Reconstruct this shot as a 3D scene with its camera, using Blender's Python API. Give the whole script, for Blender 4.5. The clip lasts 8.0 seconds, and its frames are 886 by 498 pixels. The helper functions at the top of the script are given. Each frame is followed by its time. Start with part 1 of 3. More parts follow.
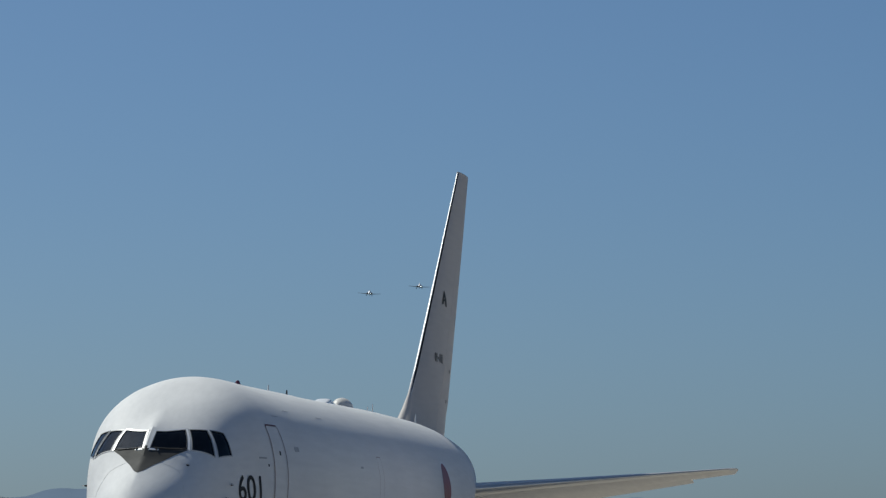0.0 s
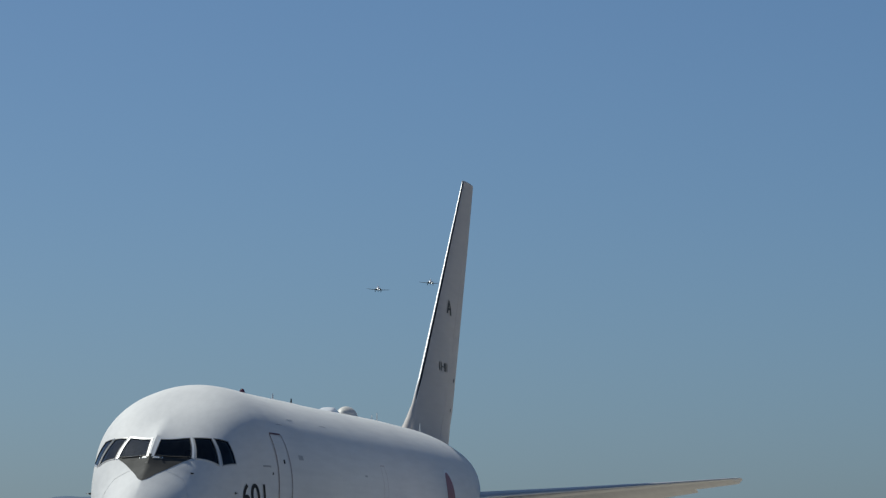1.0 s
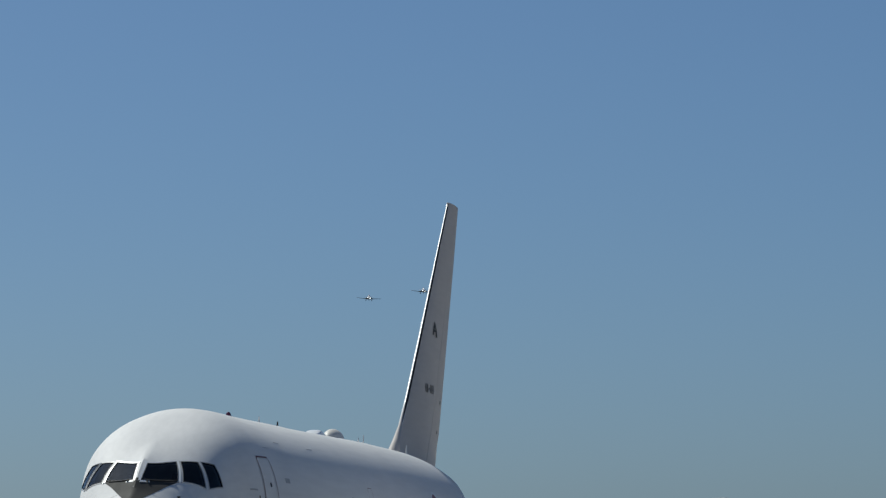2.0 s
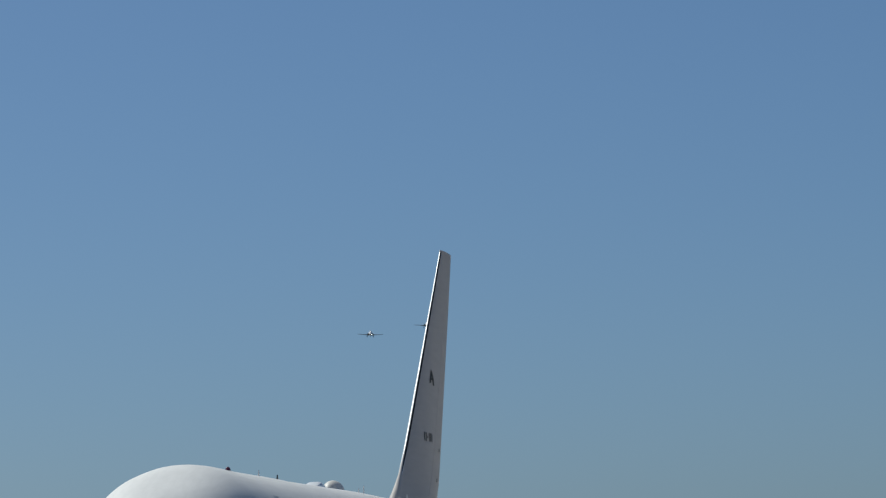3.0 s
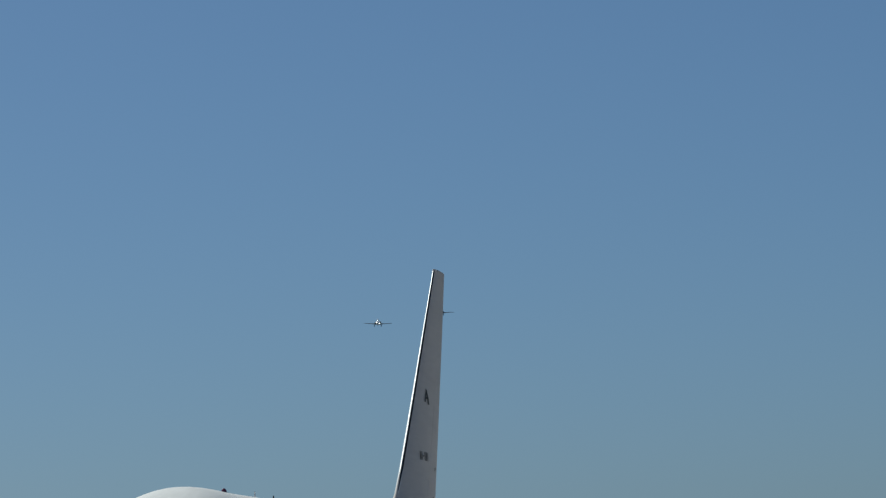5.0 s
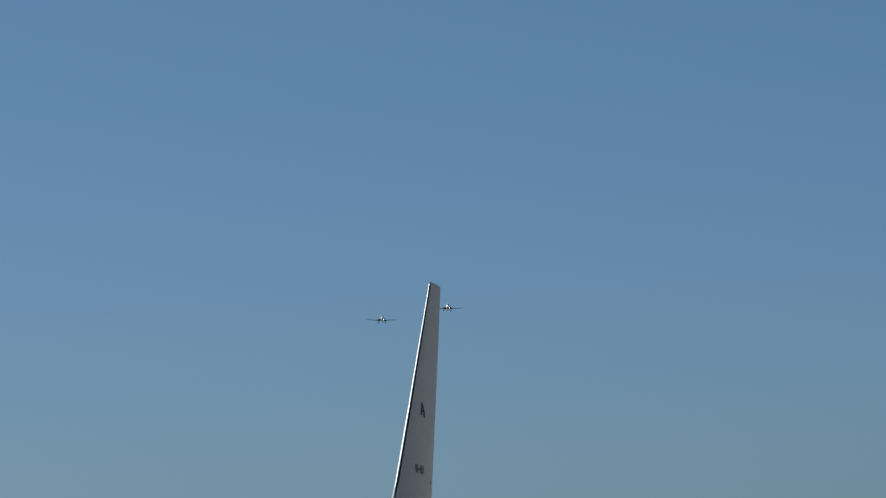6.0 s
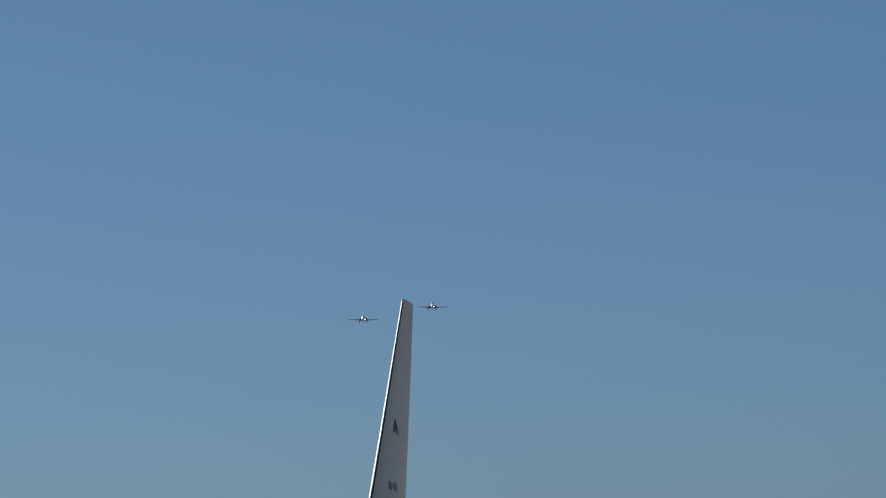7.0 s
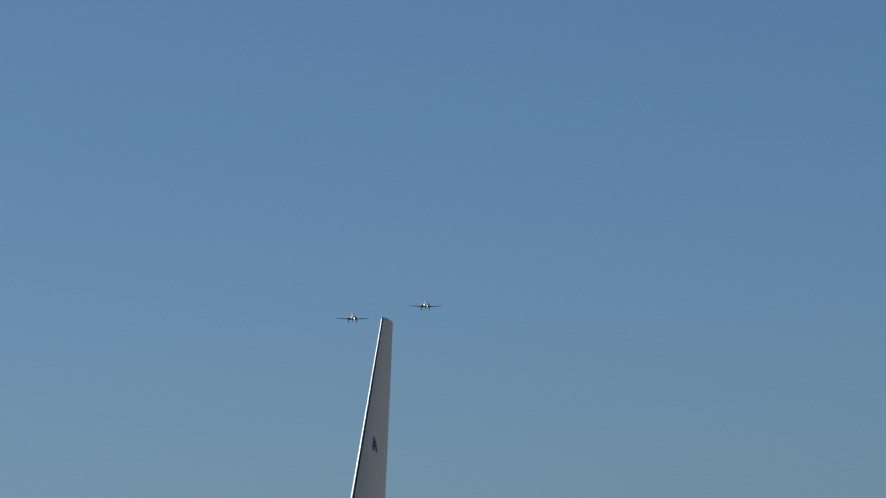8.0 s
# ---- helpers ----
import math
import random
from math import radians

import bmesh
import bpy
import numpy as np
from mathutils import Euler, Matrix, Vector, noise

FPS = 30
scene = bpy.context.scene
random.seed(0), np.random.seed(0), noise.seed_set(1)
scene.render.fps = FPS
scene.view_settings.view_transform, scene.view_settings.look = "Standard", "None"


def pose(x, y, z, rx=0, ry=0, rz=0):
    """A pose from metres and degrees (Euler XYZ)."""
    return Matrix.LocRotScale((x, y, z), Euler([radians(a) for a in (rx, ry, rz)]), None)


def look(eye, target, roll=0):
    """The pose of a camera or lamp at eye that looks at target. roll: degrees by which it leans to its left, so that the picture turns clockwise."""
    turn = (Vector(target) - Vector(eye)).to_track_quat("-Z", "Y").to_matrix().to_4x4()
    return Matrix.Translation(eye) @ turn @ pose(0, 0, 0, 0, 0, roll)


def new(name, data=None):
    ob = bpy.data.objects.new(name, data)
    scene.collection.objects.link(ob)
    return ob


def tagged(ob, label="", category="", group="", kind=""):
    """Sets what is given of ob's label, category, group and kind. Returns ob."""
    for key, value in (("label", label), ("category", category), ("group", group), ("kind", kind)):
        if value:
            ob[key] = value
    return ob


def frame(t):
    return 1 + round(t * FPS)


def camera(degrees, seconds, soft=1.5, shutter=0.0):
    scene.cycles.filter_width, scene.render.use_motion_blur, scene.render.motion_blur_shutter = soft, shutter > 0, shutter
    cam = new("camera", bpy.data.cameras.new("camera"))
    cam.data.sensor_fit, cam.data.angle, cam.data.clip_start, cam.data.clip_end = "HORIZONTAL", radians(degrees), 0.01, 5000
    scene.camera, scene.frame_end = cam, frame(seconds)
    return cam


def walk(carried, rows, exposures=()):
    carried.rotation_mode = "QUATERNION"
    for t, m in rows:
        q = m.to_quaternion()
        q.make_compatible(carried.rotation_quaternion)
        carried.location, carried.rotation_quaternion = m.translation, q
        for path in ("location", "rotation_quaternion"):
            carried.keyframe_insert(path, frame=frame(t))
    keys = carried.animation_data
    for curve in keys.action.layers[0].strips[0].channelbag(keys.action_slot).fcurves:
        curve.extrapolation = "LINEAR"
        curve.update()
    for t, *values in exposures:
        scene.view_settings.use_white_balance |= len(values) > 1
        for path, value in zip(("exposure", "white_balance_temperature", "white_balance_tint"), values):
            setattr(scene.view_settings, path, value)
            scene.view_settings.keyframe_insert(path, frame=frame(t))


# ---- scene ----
# camera: a hand-held telephoto lens that pans and tilts from one spot
cam = camera(10.84, 8.0, soft=1.3)
EYE = Vector((0.0, 0.0, 1.77))
# seconds, bearing to the right, tilt up, lean to the left (degrees)
AIM = [
    (0, -0.001, 4.302, -0.12),
    (0.5, -0.046, 4.398, -0.00),
    (1, -0.060, 4.411, 0.04),
    (1.2, 0.019, 4.401, -0.17),
    (2.3, 0.207, 4.883, -0.52),
    (2.5, 0.134, 5.029, -1.46),
    (3, 0.216, 5.263, -2.22),
    (3.5, 0.507, 5.284, -2.76),
    (4, 0.384, 5.257, -3.41),
    (4.5, 0.279, 5.242, -3.40),
    (4.7, 0.288, 5.388, -3.19),
    (5.8, 0.337, 5.578, -2.85),
    (6, 0.365, 5.646, -2.84),
    (6.5, 0.539, 5.780, -3.00),
    (7, 0.715, 5.836, -3.08),
    (7.5, 0.866, 5.943, -2.95),
    (8, 0.971, 6.045, -2.80),
]


def aim(yaw, tilt, lean):
    a, b = radians(yaw), radians(tilt)
    return look(EYE, EYE + Vector((math.sin(a) * math.cos(b), math.cos(a) * math.cos(b), math.sin(b))), lean)


# the tanker's stand: nose tip over this spot, its length running away from the camera
STAND = pose(-7.487, 109.80, 0, 0, 0, 90 - 10.093)

# ---- light ----
SUN_WAY = Vector((-0.877, 0.775, 1.42)).normalized()   # towards the sun
ELEV, AZIM = math.asin(SUN_WAY.z), math.atan2(SUN_WAY.x, SUN_WAY.y)
world = bpy.data.worlds.new("world")
scene.world = world
world.use_nodes = True
wn, wl = world.node_tree.nodes, world.node_tree.links
sky = wn.new("ShaderNodeTexSky")
sky.sky_type, sky.sun_disc = "NISHITA", False
sky.sun_elevation, sky.sun_rotation = ELEV, AZIM
sky.altitude, sky.air_density, sky.dust_density, sky.ozone_density = 1500, 0.8, 4.1, 10.0
wl.new(sky.outputs[0], wn["Background"].inputs[0])
wn["Background"].inputs[1].default_value = 0.0637

sun = new("sun", bpy.data.lights.new("sun", "SUN"))
sun.data.energy, sun.data.angle, sun.data.color = 3.4, radians(0.53), (1.0, 0.945, 0.91)
sun.matrix_world = look((0, 0, 60), Vector((0, 0, 60)) - SUN_WAY)

# ---- materials ----


def material(name, colour, rough=0.5, metal=0.0, scale=3.0, vary=0.08, bump=0.0, coat=0.0, fine=60.0):
    """Paint, metal or rubber with a broad and a fine variation of tone and gloss."""
    m = bpy.data.materials.new(name)
    m.use_nodes = True
    n, l = m.node_tree.nodes, m.node_tree.links
    p = n["Principled BSDF"]
    co = n.new("ShaderNodeTexCoord")
    broad, grain = n.new("ShaderNodeTexNoise"), n.new("ShaderNodeTexNoise")
    broad.inputs["Scale"].default_value, broad.inputs["Detail"].default_value = scale, 6
    grain.inputs["Scale"].default_value, grain.inputs["Detail"].default_value = fine, 3
    for t in (broad, grain):
        l.new(co.outputs["Object"], t.inputs["Vector"])
    mix = n.new("ShaderNodeMath")
    mix.operation = "MULTIPLY_ADD"
    l.new(grain.outputs[0], mix.inputs[0])
    mix.inputs[1].default_value = 0.35
    l.new(broad.outputs[0], mix.inputs[2])
    ramp = n.new("ShaderNodeValToRGB")
    ramp.color_ramp.elements[0].position, ramp.color_ramp.elements[1].position = 0.45, 0.85
    ramp.color_ramp.elements[0].color = (*[c * (1 - vary) for c in colour], 1)
    ramp.color_ramp.elements[1].color = (*[min(1, c * (1 + vary * 0.5)) for c in colour], 1)
    l.new(mix.outputs[0], ramp.inputs[0])
    l.new(ramp.outputs[0], p.inputs["Base Color"])
    rr = n.new("ShaderNodeMapRange")
    rr.inputs["To Min"].default_value, rr.inputs["To Max"].default_value = rough * 0.85, min(1, rough * 1.2)
    l.new(broad.outputs[0], rr.inputs[0])
    l.new(rr.outputs[0], p.inputs["Roughness"])
    p.inputs["Metallic"].default_value = metal
    p.inputs["Coat Weight"].default_value = coat
    p.inputs["Coat Roughness"].default_value = 0.12
    if bump:
        b = n.new("ShaderNodeBump")
        b.inputs["Strength"].default_value, b.inputs["Distance"].default_value = 0.4, bump
        l.new(mix.outputs[0], b.inputs["Height"])
        l.new(b.outputs[0], p.inputs["Normal"])
    return m


def hull_paint(name, colour):
    """White aircraft enamel: faint lengthwise soot streaks, slightly wavy skin."""
    m = material(name, colour, rough=0.6, scale=0.5, vary=0.025, bump=0.0015, coat=0.0, fine=9.0)
    m.node_tree.nodes["Principled BSDF"].inputs["Specular IOR Level"].default_value = 0.2
    n, l = m.node_tree.nodes, m.node_tree.links
    p = n["Principled BSDF"]
    base = p.inputs["Base Color"].links[0].from_socket
    co, mp, st = n.new("ShaderNodeTexCoord"), n.new("ShaderNodeMapping"), n.new("ShaderNodeTexNoise")
    mp.inputs["Scale"].default_value = (0.25, 3.0, 3.0)
    l.new(co.outputs["Object"], mp.inputs["Vector"])
    l.new(mp.outputs[0], st.inputs["Vector"])
    st.inputs["Scale"].default_value, st.inputs["Detail"].default_value = 2.0, 5
    ra = n.new("ShaderNodeMapRange")
    ra.inputs["From Min"].default_value, ra.inputs["From Max"].default_value = 0.35, 0.75
    ra.inputs["To Min"].default_value, ra.inputs["To Max"].default_value = 1.0, 0.925
    l.new(st.outputs[0], ra.inputs[0])
    mul = n.new("ShaderNodeMix")
    mul.data_type, mul.blend_type = "RGBA", "MULTIPLY"
    mul.inputs[0].default_value = 1.0
    l.new(base, mul.inputs[6])
    l.new(ra.outputs[0], mul.inputs[7])
    l.new(mul.outputs[2], p.inputs["Base Color"])
    return m


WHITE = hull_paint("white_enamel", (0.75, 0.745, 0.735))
# darker copy of the hull white, with the fin's shade put into it
SHADED_WHITE = hull_paint("shaded_white_enamel", (0.555, 0.515, 0.485))
BELLY = hull_paint("underside_grey", (0.78, 0.75, 0.70))
FRAME = material("frame_paint", (0.56, 0.555, 0.54), rough=0.3, coat=0.3)
MATT = material("anti_glare_black", (0.045, 0.044, 0.041), rough=0.8, vary=0.2)
BLACK = material("black_marking", (0.009, 0.009, 0.010), rough=0.7, vary=0.2)
FADED = material("faded_dark_marking", (0.045, 0.045, 0.04), rough=0.7, vary=0.35, scale=9)
RED = material("red_marking", (0.21, 0.02, 0.022), rough=0.45, vary=0.15)
RED_LINE = material("dull_red_line", (0.15, 0.03, 0.03), rough=0.5, vary=0.2)
SEAM = material("panel_seam", (0.42, 0.42, 0.43), rough=0.6, vary=0.2)
JOINT = material("paint_joint", (0.64, 0.64, 0.63), rough=0.5)
METAL = material("polished_leading_edge", (0.72, 0.70, 0.66), rough=0.35, metal=0.6, vary=0.06)
BRIGHT = material("bright_frame_enamel", (0.88, 0.88, 0.87), rough=0.35, vary=0.03, coat=0.3)
STEEL = material("gear_steel", (0.55, 0.55, 0.55), rough=0.4, metal=0.7, vary=0.15)
RUBBER = material("tyre_rubber", (0.02, 0.02, 0.02), rough=0.85, vary=0.3, scale=8)
CABIN = material("grey_cabin_lining", (0.26, 0.26, 0.25), rough=0.8, vary=0.3, scale=4)
DASH = material("black_glareshield", (0.04, 0.036, 0.032), rough=0.85, vary=0.3)
SEAT = material("worn_brown_seat_cloth", (0.13, 0.10, 0.075), rough=0.9, vary=0.3, scale=6)


def window_glass():
    """Tinted cockpit glass: clear through, with a surface gloss that grows towards grazing."""
    m = bpy.data.materials.new("tinted_cockpit_glass")
    m.use_nodes = True
    n, l = m.node_tree.nodes, m.node_tree.links
    n.remove(n["Principled BSDF"])
    clear, gloss, mix, fresnel = n.new("ShaderNodeBsdfTransparent"), n.new("ShaderNodeBsdfGlossy"), n.new("ShaderNodeMixShader"), n.new("ShaderNodeFresnel")
    co, grime, tint = n.new("ShaderNodeTexCoord"), n.new("ShaderNodeTexNoise"), n.new("ShaderNodeValToRGB")
    grime.inputs["Scale"].default_value, grime.inputs["Detail"].default_value = 5.0, 5
    l.new(co.outputs["Object"], grime.inputs["Vector"])
    tint.color_ramp.elements[0].color, tint.color_ramp.elements[1].color = (0.60, 0.63, 0.66, 1), (0.82, 0.84, 0.86, 1)
    l.new(grime.outputs[0], tint.inputs[0])
    l.new(tint.outputs[0], clear.inputs[0])
    gloss.inputs["Roughness"].default_value = 0.03
    fresnel.inputs["IOR"].default_value = 1.5
    l.new(fresnel.outputs[0], mix.inputs[0])
    l.new(clear.outputs[0], mix.inputs[1])
    l.new(gloss.outputs[0], mix.inputs[2])
    l.new(mix.outputs[0], n["Material Output"].inputs["Surface"])
    return m


GLASS = window_glass()
LENS = material("beacon_lens", (0.12, 0.03, 0.05), rough=0.1, vary=0.1, coat=0.8)
RADOME = material("radome_cream", (0.66, 0.63, 0.58), rough=0.5, vary=0.06)
TRAINER_WHITE = material("trainer_white", (0.86, 0.88, 0.94), rough=0.28, coat=0.5)
# near-black, so that the wings' backlit shade is in their colour
TRAINER_WING_SHADE = material("trainer_wing_shade", (0.018, 0.02, 0.024), rough=0.55)
# pale base colour stands in for sun reflected by the canopy glass
CANOPY = material("canopy_sun_sheen", (0.45, 0.47, 0.50), rough=0.2, coat=0.5)
TRAINER_RED = material("trainer_red", (0.45, 0.05, 0.04), rough=0.4)

# glowing white, added to brighten the trainers' noses
NOSE_GLOW = material("nose_glow_white", (0.9, 0.9, 0.9), rough=0.2, vary=0.02)
NOSE_GLOW.node_tree.nodes["Principled BSDF"].inputs["Emission Color"].default_value = (0.95, 0.97, 1.0, 1)
NOSE_GLOW.node_tree.nodes["Principled BSDF"].inputs["Emission Strength"].default_value = 5.0

# ---- mesh helpers ----


def part(name, bm, mat, parent, label=""):
    """One mesh object out of a bmesh, under a thing or a part."""
    bmesh.ops.recalc_face_normals(bm, faces=bm.faces)
    me = bpy.data.meshes.new(name)
    bm.to_mesh(me)
    bm.free()
    me.materials.append(mat)
    me.polygons.foreach_set("use_smooth", [True] * len(me.polygons))
    me.set_sharp_from_angle(angle=radians(38))
    ob = new(name, me)
    if parent is not None:
        ob.parent = parent
    return tagged(ob, label)


def thing(name, m, label, category, group=""):
    ob = new(name)
    ob.matrix_world = m
    return tagged(ob, label, category, group)


def loft(bm, rings, closed=True, caps=True):
    """Bridge rings of equal length; caps close both ends."""
    made = [[bm.verts.new(p) for p in r] for r in rings]
    n = len(made[0])
    for a, b in zip(made, made[1:]):
        for i in range(n if closed else n - 1):
            j = (i + 1) % n
            bm.faces.new((a[i], a[j], b[j], b[i]))
    if caps:
        bm.faces.new(made[0])
        bm.faces.new(made[-1])
    return bm


def lathe(profile, axis_at=(0, 0, 0), n=32, caps=True):
    """A body of revolution about the x axis: (station, radius) pairs."""
    ox, oy, oz = axis_at
    return loft(bmesh.new(), [[(ox + x, oy + r * math.cos(a), oz + r * math.sin(a))
                               for a in (2 * math.pi * i / n for i in range(n))] for x, r in profile], caps=caps)


def tube(a, b, r, r2=None, n=14):
    a, b = Vector(a), Vector(b)
    q = (b - a).to_track_quat("Z", "Y")
    rings = [[c + q @ Vector((k * math.cos(t), k * math.sin(t), 0)) for t in (2 * math.pi * i / n for i in range(n))]
             for c, k in ((a, r), (b, r if r2 is None else r2))]
    return loft(bmesh.new(), rings)


def foil(u0, u1, thick, n=9):
    """Part of an aerofoil's outline, from chord fraction u0 to u1: (fraction, half height) round it."""
    def half(u):
        return 5 * thick * (0.2969 * math.sqrt(u) - 0.126 * u - 0.3516 * u * u + 0.2843 * u ** 3 - 0.1036 * u ** 4)
    us = [u0 + (u1 - u0) * (i / n) ** (2 if u0 == 0 else 1) for i in range(n + 1)]
    up = [(u, half(u)) for u in reversed(us)]
    low = [(u, -half(u)) for u in (us[1:] if u0 == 0 else us)]
    return up + low


def wing_piece(stations, u0, u1, droop=0.0, proud=0.0):
    """A lifting surface's slice. Stations: (leading edge, chord, thickness, up way). droop: degrees about its front edge."""
    rings = []
    for le, chord, thick, up in stations:
        le, up = Vector(le), Vector(up)
        ring = []
        c, s = math.cos(radians(droop)), math.sin(radians(droop))
        for u, v in foil(u0, u1, thick):
            v += math.copysign(proud / chord, v) if v else 0
            du = u - u0
            uu, vv = u0 + du * c + v * s, v * c - du * s
            if u == 0:
                uu -= proud / chord
            along = Vector((up.z, 0, -up.x)) if up.z else Vector((1, 0, 0))
            ring.append(le + along * (uu * chord) + up * (vv * chord))
        rings.append(ring)
    return loft(bmesh.new(), rings)


def box(bm, lo, hi):
    m = Matrix.Translation((Vector(lo) + Vector(hi)) / 2) @ Matrix.Diagonal((*(Vector(hi) - Vector(lo)), 1))
    bmesh.ops.create_cube(bm, size=1, matrix=m)
    return bm


# ---- the tanker's hull ----
# fuselage sections: station, crown, keel, half width, height of the widest point
SECTIONS = np.array([
    (0, 3.62, 3.62, 0, 3.62), (0.03, 3.8, 3.45, 0.2, 3.62), (0.12, 3.97, 3.28, 0.4, 3.62),
    (0.3, 4.16, 3.1, 0.6, 3.63), (0.8, 4.53, 2.85, 0.92, 3.69), (1.46, 4.88, 2.65, 1.21, 3.81),
    (1.9, 5.12, 2.56, 1.37, 3.91), (2.19, 5.34, 2.5, 1.47, 3.99), (2.93, 5.88, 2.38, 1.69, 4.19),
    (3.5, 6.2, 2.3, 1.83, 4.33), (4.2, 6.56, 2.22, 1.965, 4.46), (5, 6.887, 2.14, 2.14, 4.57),
    (6, 7.22, 2.08, 2.295, 4.68), (7, 7.36, 2.03, 2.41, 4.76), (8, 7.375, 2, 2.46, 4.84),
    (9.5, 7.33, 2, 2.51, 4.89), (12, 7.315, 2, 2.515, 4.9), (16, 7.322, 2, 2.515, 4.9),
    (20, 7.33, 2, 2.515, 4.9), (23.5, 7.342, 2, 2.515, 4.89), (27, 7.352, 2, 2.515, 4.88),
    (30, 7.329, 2.04, 2.5, 4.88), (33, 7.31, 2.3, 2.37, 4.92), (36, 7.24, 2.95, 2.1, 5.02),
    (39, 7.1, 3.75, 1.68, 5.25), (42, 6.9, 4.55, 1.2, 5.55), (45, 6.4, 5.2, 0.6, 5.75),
    (47.24, 5.95, 5.6, 0.15, 5.78)])


def section(x):
    """Crown, keel, half width and widest height at a station, smoothly between the given ones."""
    s = SECTIONS[:, 0]
    x = min(max(x, 0.0), s[-1])
    i = int(min(max(np.searchsorted(s, x, side="right") - 1, 0), len(s) - 2))
    h, t = s[i + 1] - s[i], (x - s[i]) / (s[i + 1] - s[i])
    d = np.diff(SECTIONS[:, 1:], axis=0) / np.diff(s)[:, None]

    def slope(k):
        if k == 0:
            return d[0]
        if k == len(s) - 1:
            return d[-1]
        a, b = d[k - 1], d[k]
        return np.where(a * b > 0, 2 * a * b / np.where(np.abs(a + b) < 1e-12, 1, a + b), 0)
    m0, m1 = slope(i) * h, slope(i + 1) * h
    p0, p1 = SECTIONS[i, 1:], SECTIONS[i + 1, 1:]
    return (2*t**3 - 3*t**2 + 1)*p0 + (t**3 - 2*t**2 + t)*m0 + (-2*t**3 + 3*t**2)*p1 + (t**3 - t**2)*m1


def shoulder(x):
    """How far a section's upper half leaves the circle: 1 is round, less is squarer."""
    if x < 2.9:
        t = min(1.0, max(0.0, (x - 1.0) / 1.9))
        return 1.0 - 0.28 * t * t * (3 - 2 * t)
    return 1.0 - 0.28 * (1.0 if x < 4.6 else math.exp(-((x - 4.6) / 1.7) ** 2))


def skin(x, phi, out=0.0):
    """A point of the hull: phi 0 at the crown, positive to starboard, pi at the keel; out metres proud of it."""
    top, keel, w, mid = section(x)
    c, s = math.cos(phi), math.sin(phi)
    r = top - mid if c > 0 else mid - keel
    # the nose and cab have fuller shoulders than a circle
    full = shoulder(x) if c > 0 else 1.0
    s, c = math.copysign(abs(s) ** full, s), math.copysign(abs(c) ** full, c)
    # a soft crease along the centre line, through the windscreen post
    crease = math.exp((0.03 - math.hypot(w * s, 0.03)) / 0.5) - 0.42
    brow = 0.32 * math.exp(-((x - 2.4) / 1.1) ** 2) * crease if c > 0 else 0.0
    n = Vector((-brow * 0.7, s / max(w, .05), c / max(r, .05)))
    ny, nz = n.y, n.z
    k = math.hypot(ny, nz) or 1
    return Vector((x - brow * 0.7, w * s + out * ny / k, mid + r * c + brow * 0.7 + out * nz / k))


def girth(x, z, side=-1):
    """The angle round the hull at which it has the height z; side -1 is port."""
    top, keel, w, mid = section(x)
    if z > mid:
        return side * math.acos(min(1, (z - mid) / (top - mid)) ** (1 / shoulder(x)))
    return side * math.acos(max(-1, (z - mid) / (mid - keel)))


def patch(corners, out=0.012, nu=8, nv=6, thick=0.02):
    """A pane that lies on the hull between four corners (station, degrees round), with a rim that runs into it."""
    bm = bmesh.new()
    a, b, c, d = [Vector((x, radians(g))) for x, g in corners]
    rows = []
    for j in range(nv + 1):
        v = j / nv
        lo, hi = a.lerp(d, v), b.lerp(c, v)
        rows.append([bm.verts.new(skin(*lo.lerp(hi, i / nu), out)) for i in range(nu + 1)])
    for p, q in zip(rows, rows[1:]):
        for i in range(nu):
            bm.faces.new((p[i], p[i + 1], q[i + 1], q[i]))
    edge = [e for e in bm.edges if len(e.link_faces) == 1]
    made = bmesh.ops.extrude_edge_only(bm, edges=edge)["geom"]
    for v in made:
        if isinstance(v, bmesh.types.BMVert):
            near = section(v.co.x)
            v.co += (Vector((v.co.x, 0, near[3])) - v.co).normalized() * thick
    return bm


# cockpit panes of one side: four corners (station, degrees round) each
PANES = [[(2.73, 1.7), (3.05, 17.4), (2.515, 27.6), (2.17, 2.2)],
         [(3.10, 21.0), (3.35, 33.8), (2.90, 55.4), (2.565, 32.8)],
         [(3.43, 36.9), (3.70, 48.2), (3.575, 67.2), (3.045, 59.6)]]


def in_pane(x, deg):
    for pane in PANES:
        turns = [(b[0] - a[0]) * (abs(deg) - a[1]) - (b[1] - a[1]) * (x - a[0]) for a, b in zip(pane, pane[1:] + pane[:1])]
        if min(turns) > 0 or max(turns) < 0:
            return True
    return False


def shell(xs, turn, out=0.0, caps=True):
    """The hull's skin over stations and angles round it, with openings where the panes sit."""
    bm = bmesh.new()
    grid = [[bm.verts.new(skin(x, a, out)) for a in turn] for x in xs]
    inside = [[2.1 < x < 3.8 and in_pane(x, math.degrees(a)) for a in turn] for x in xs]
    n = len(turn)
    for k in range(len(xs) - 1):
        for i in range(n):
            j = (i + 1) % n
            if not (inside[k][i] or inside[k][j] or inside[k + 1][i] or inside[k + 1][j]):
                bm.faces.new((grid[k][i], grid[k][j], grid[k + 1][j], grid[k + 1][i]))
    if caps:
        bm.faces.new(grid[0])
        bm.faces.new(grid[-1])
    return bm


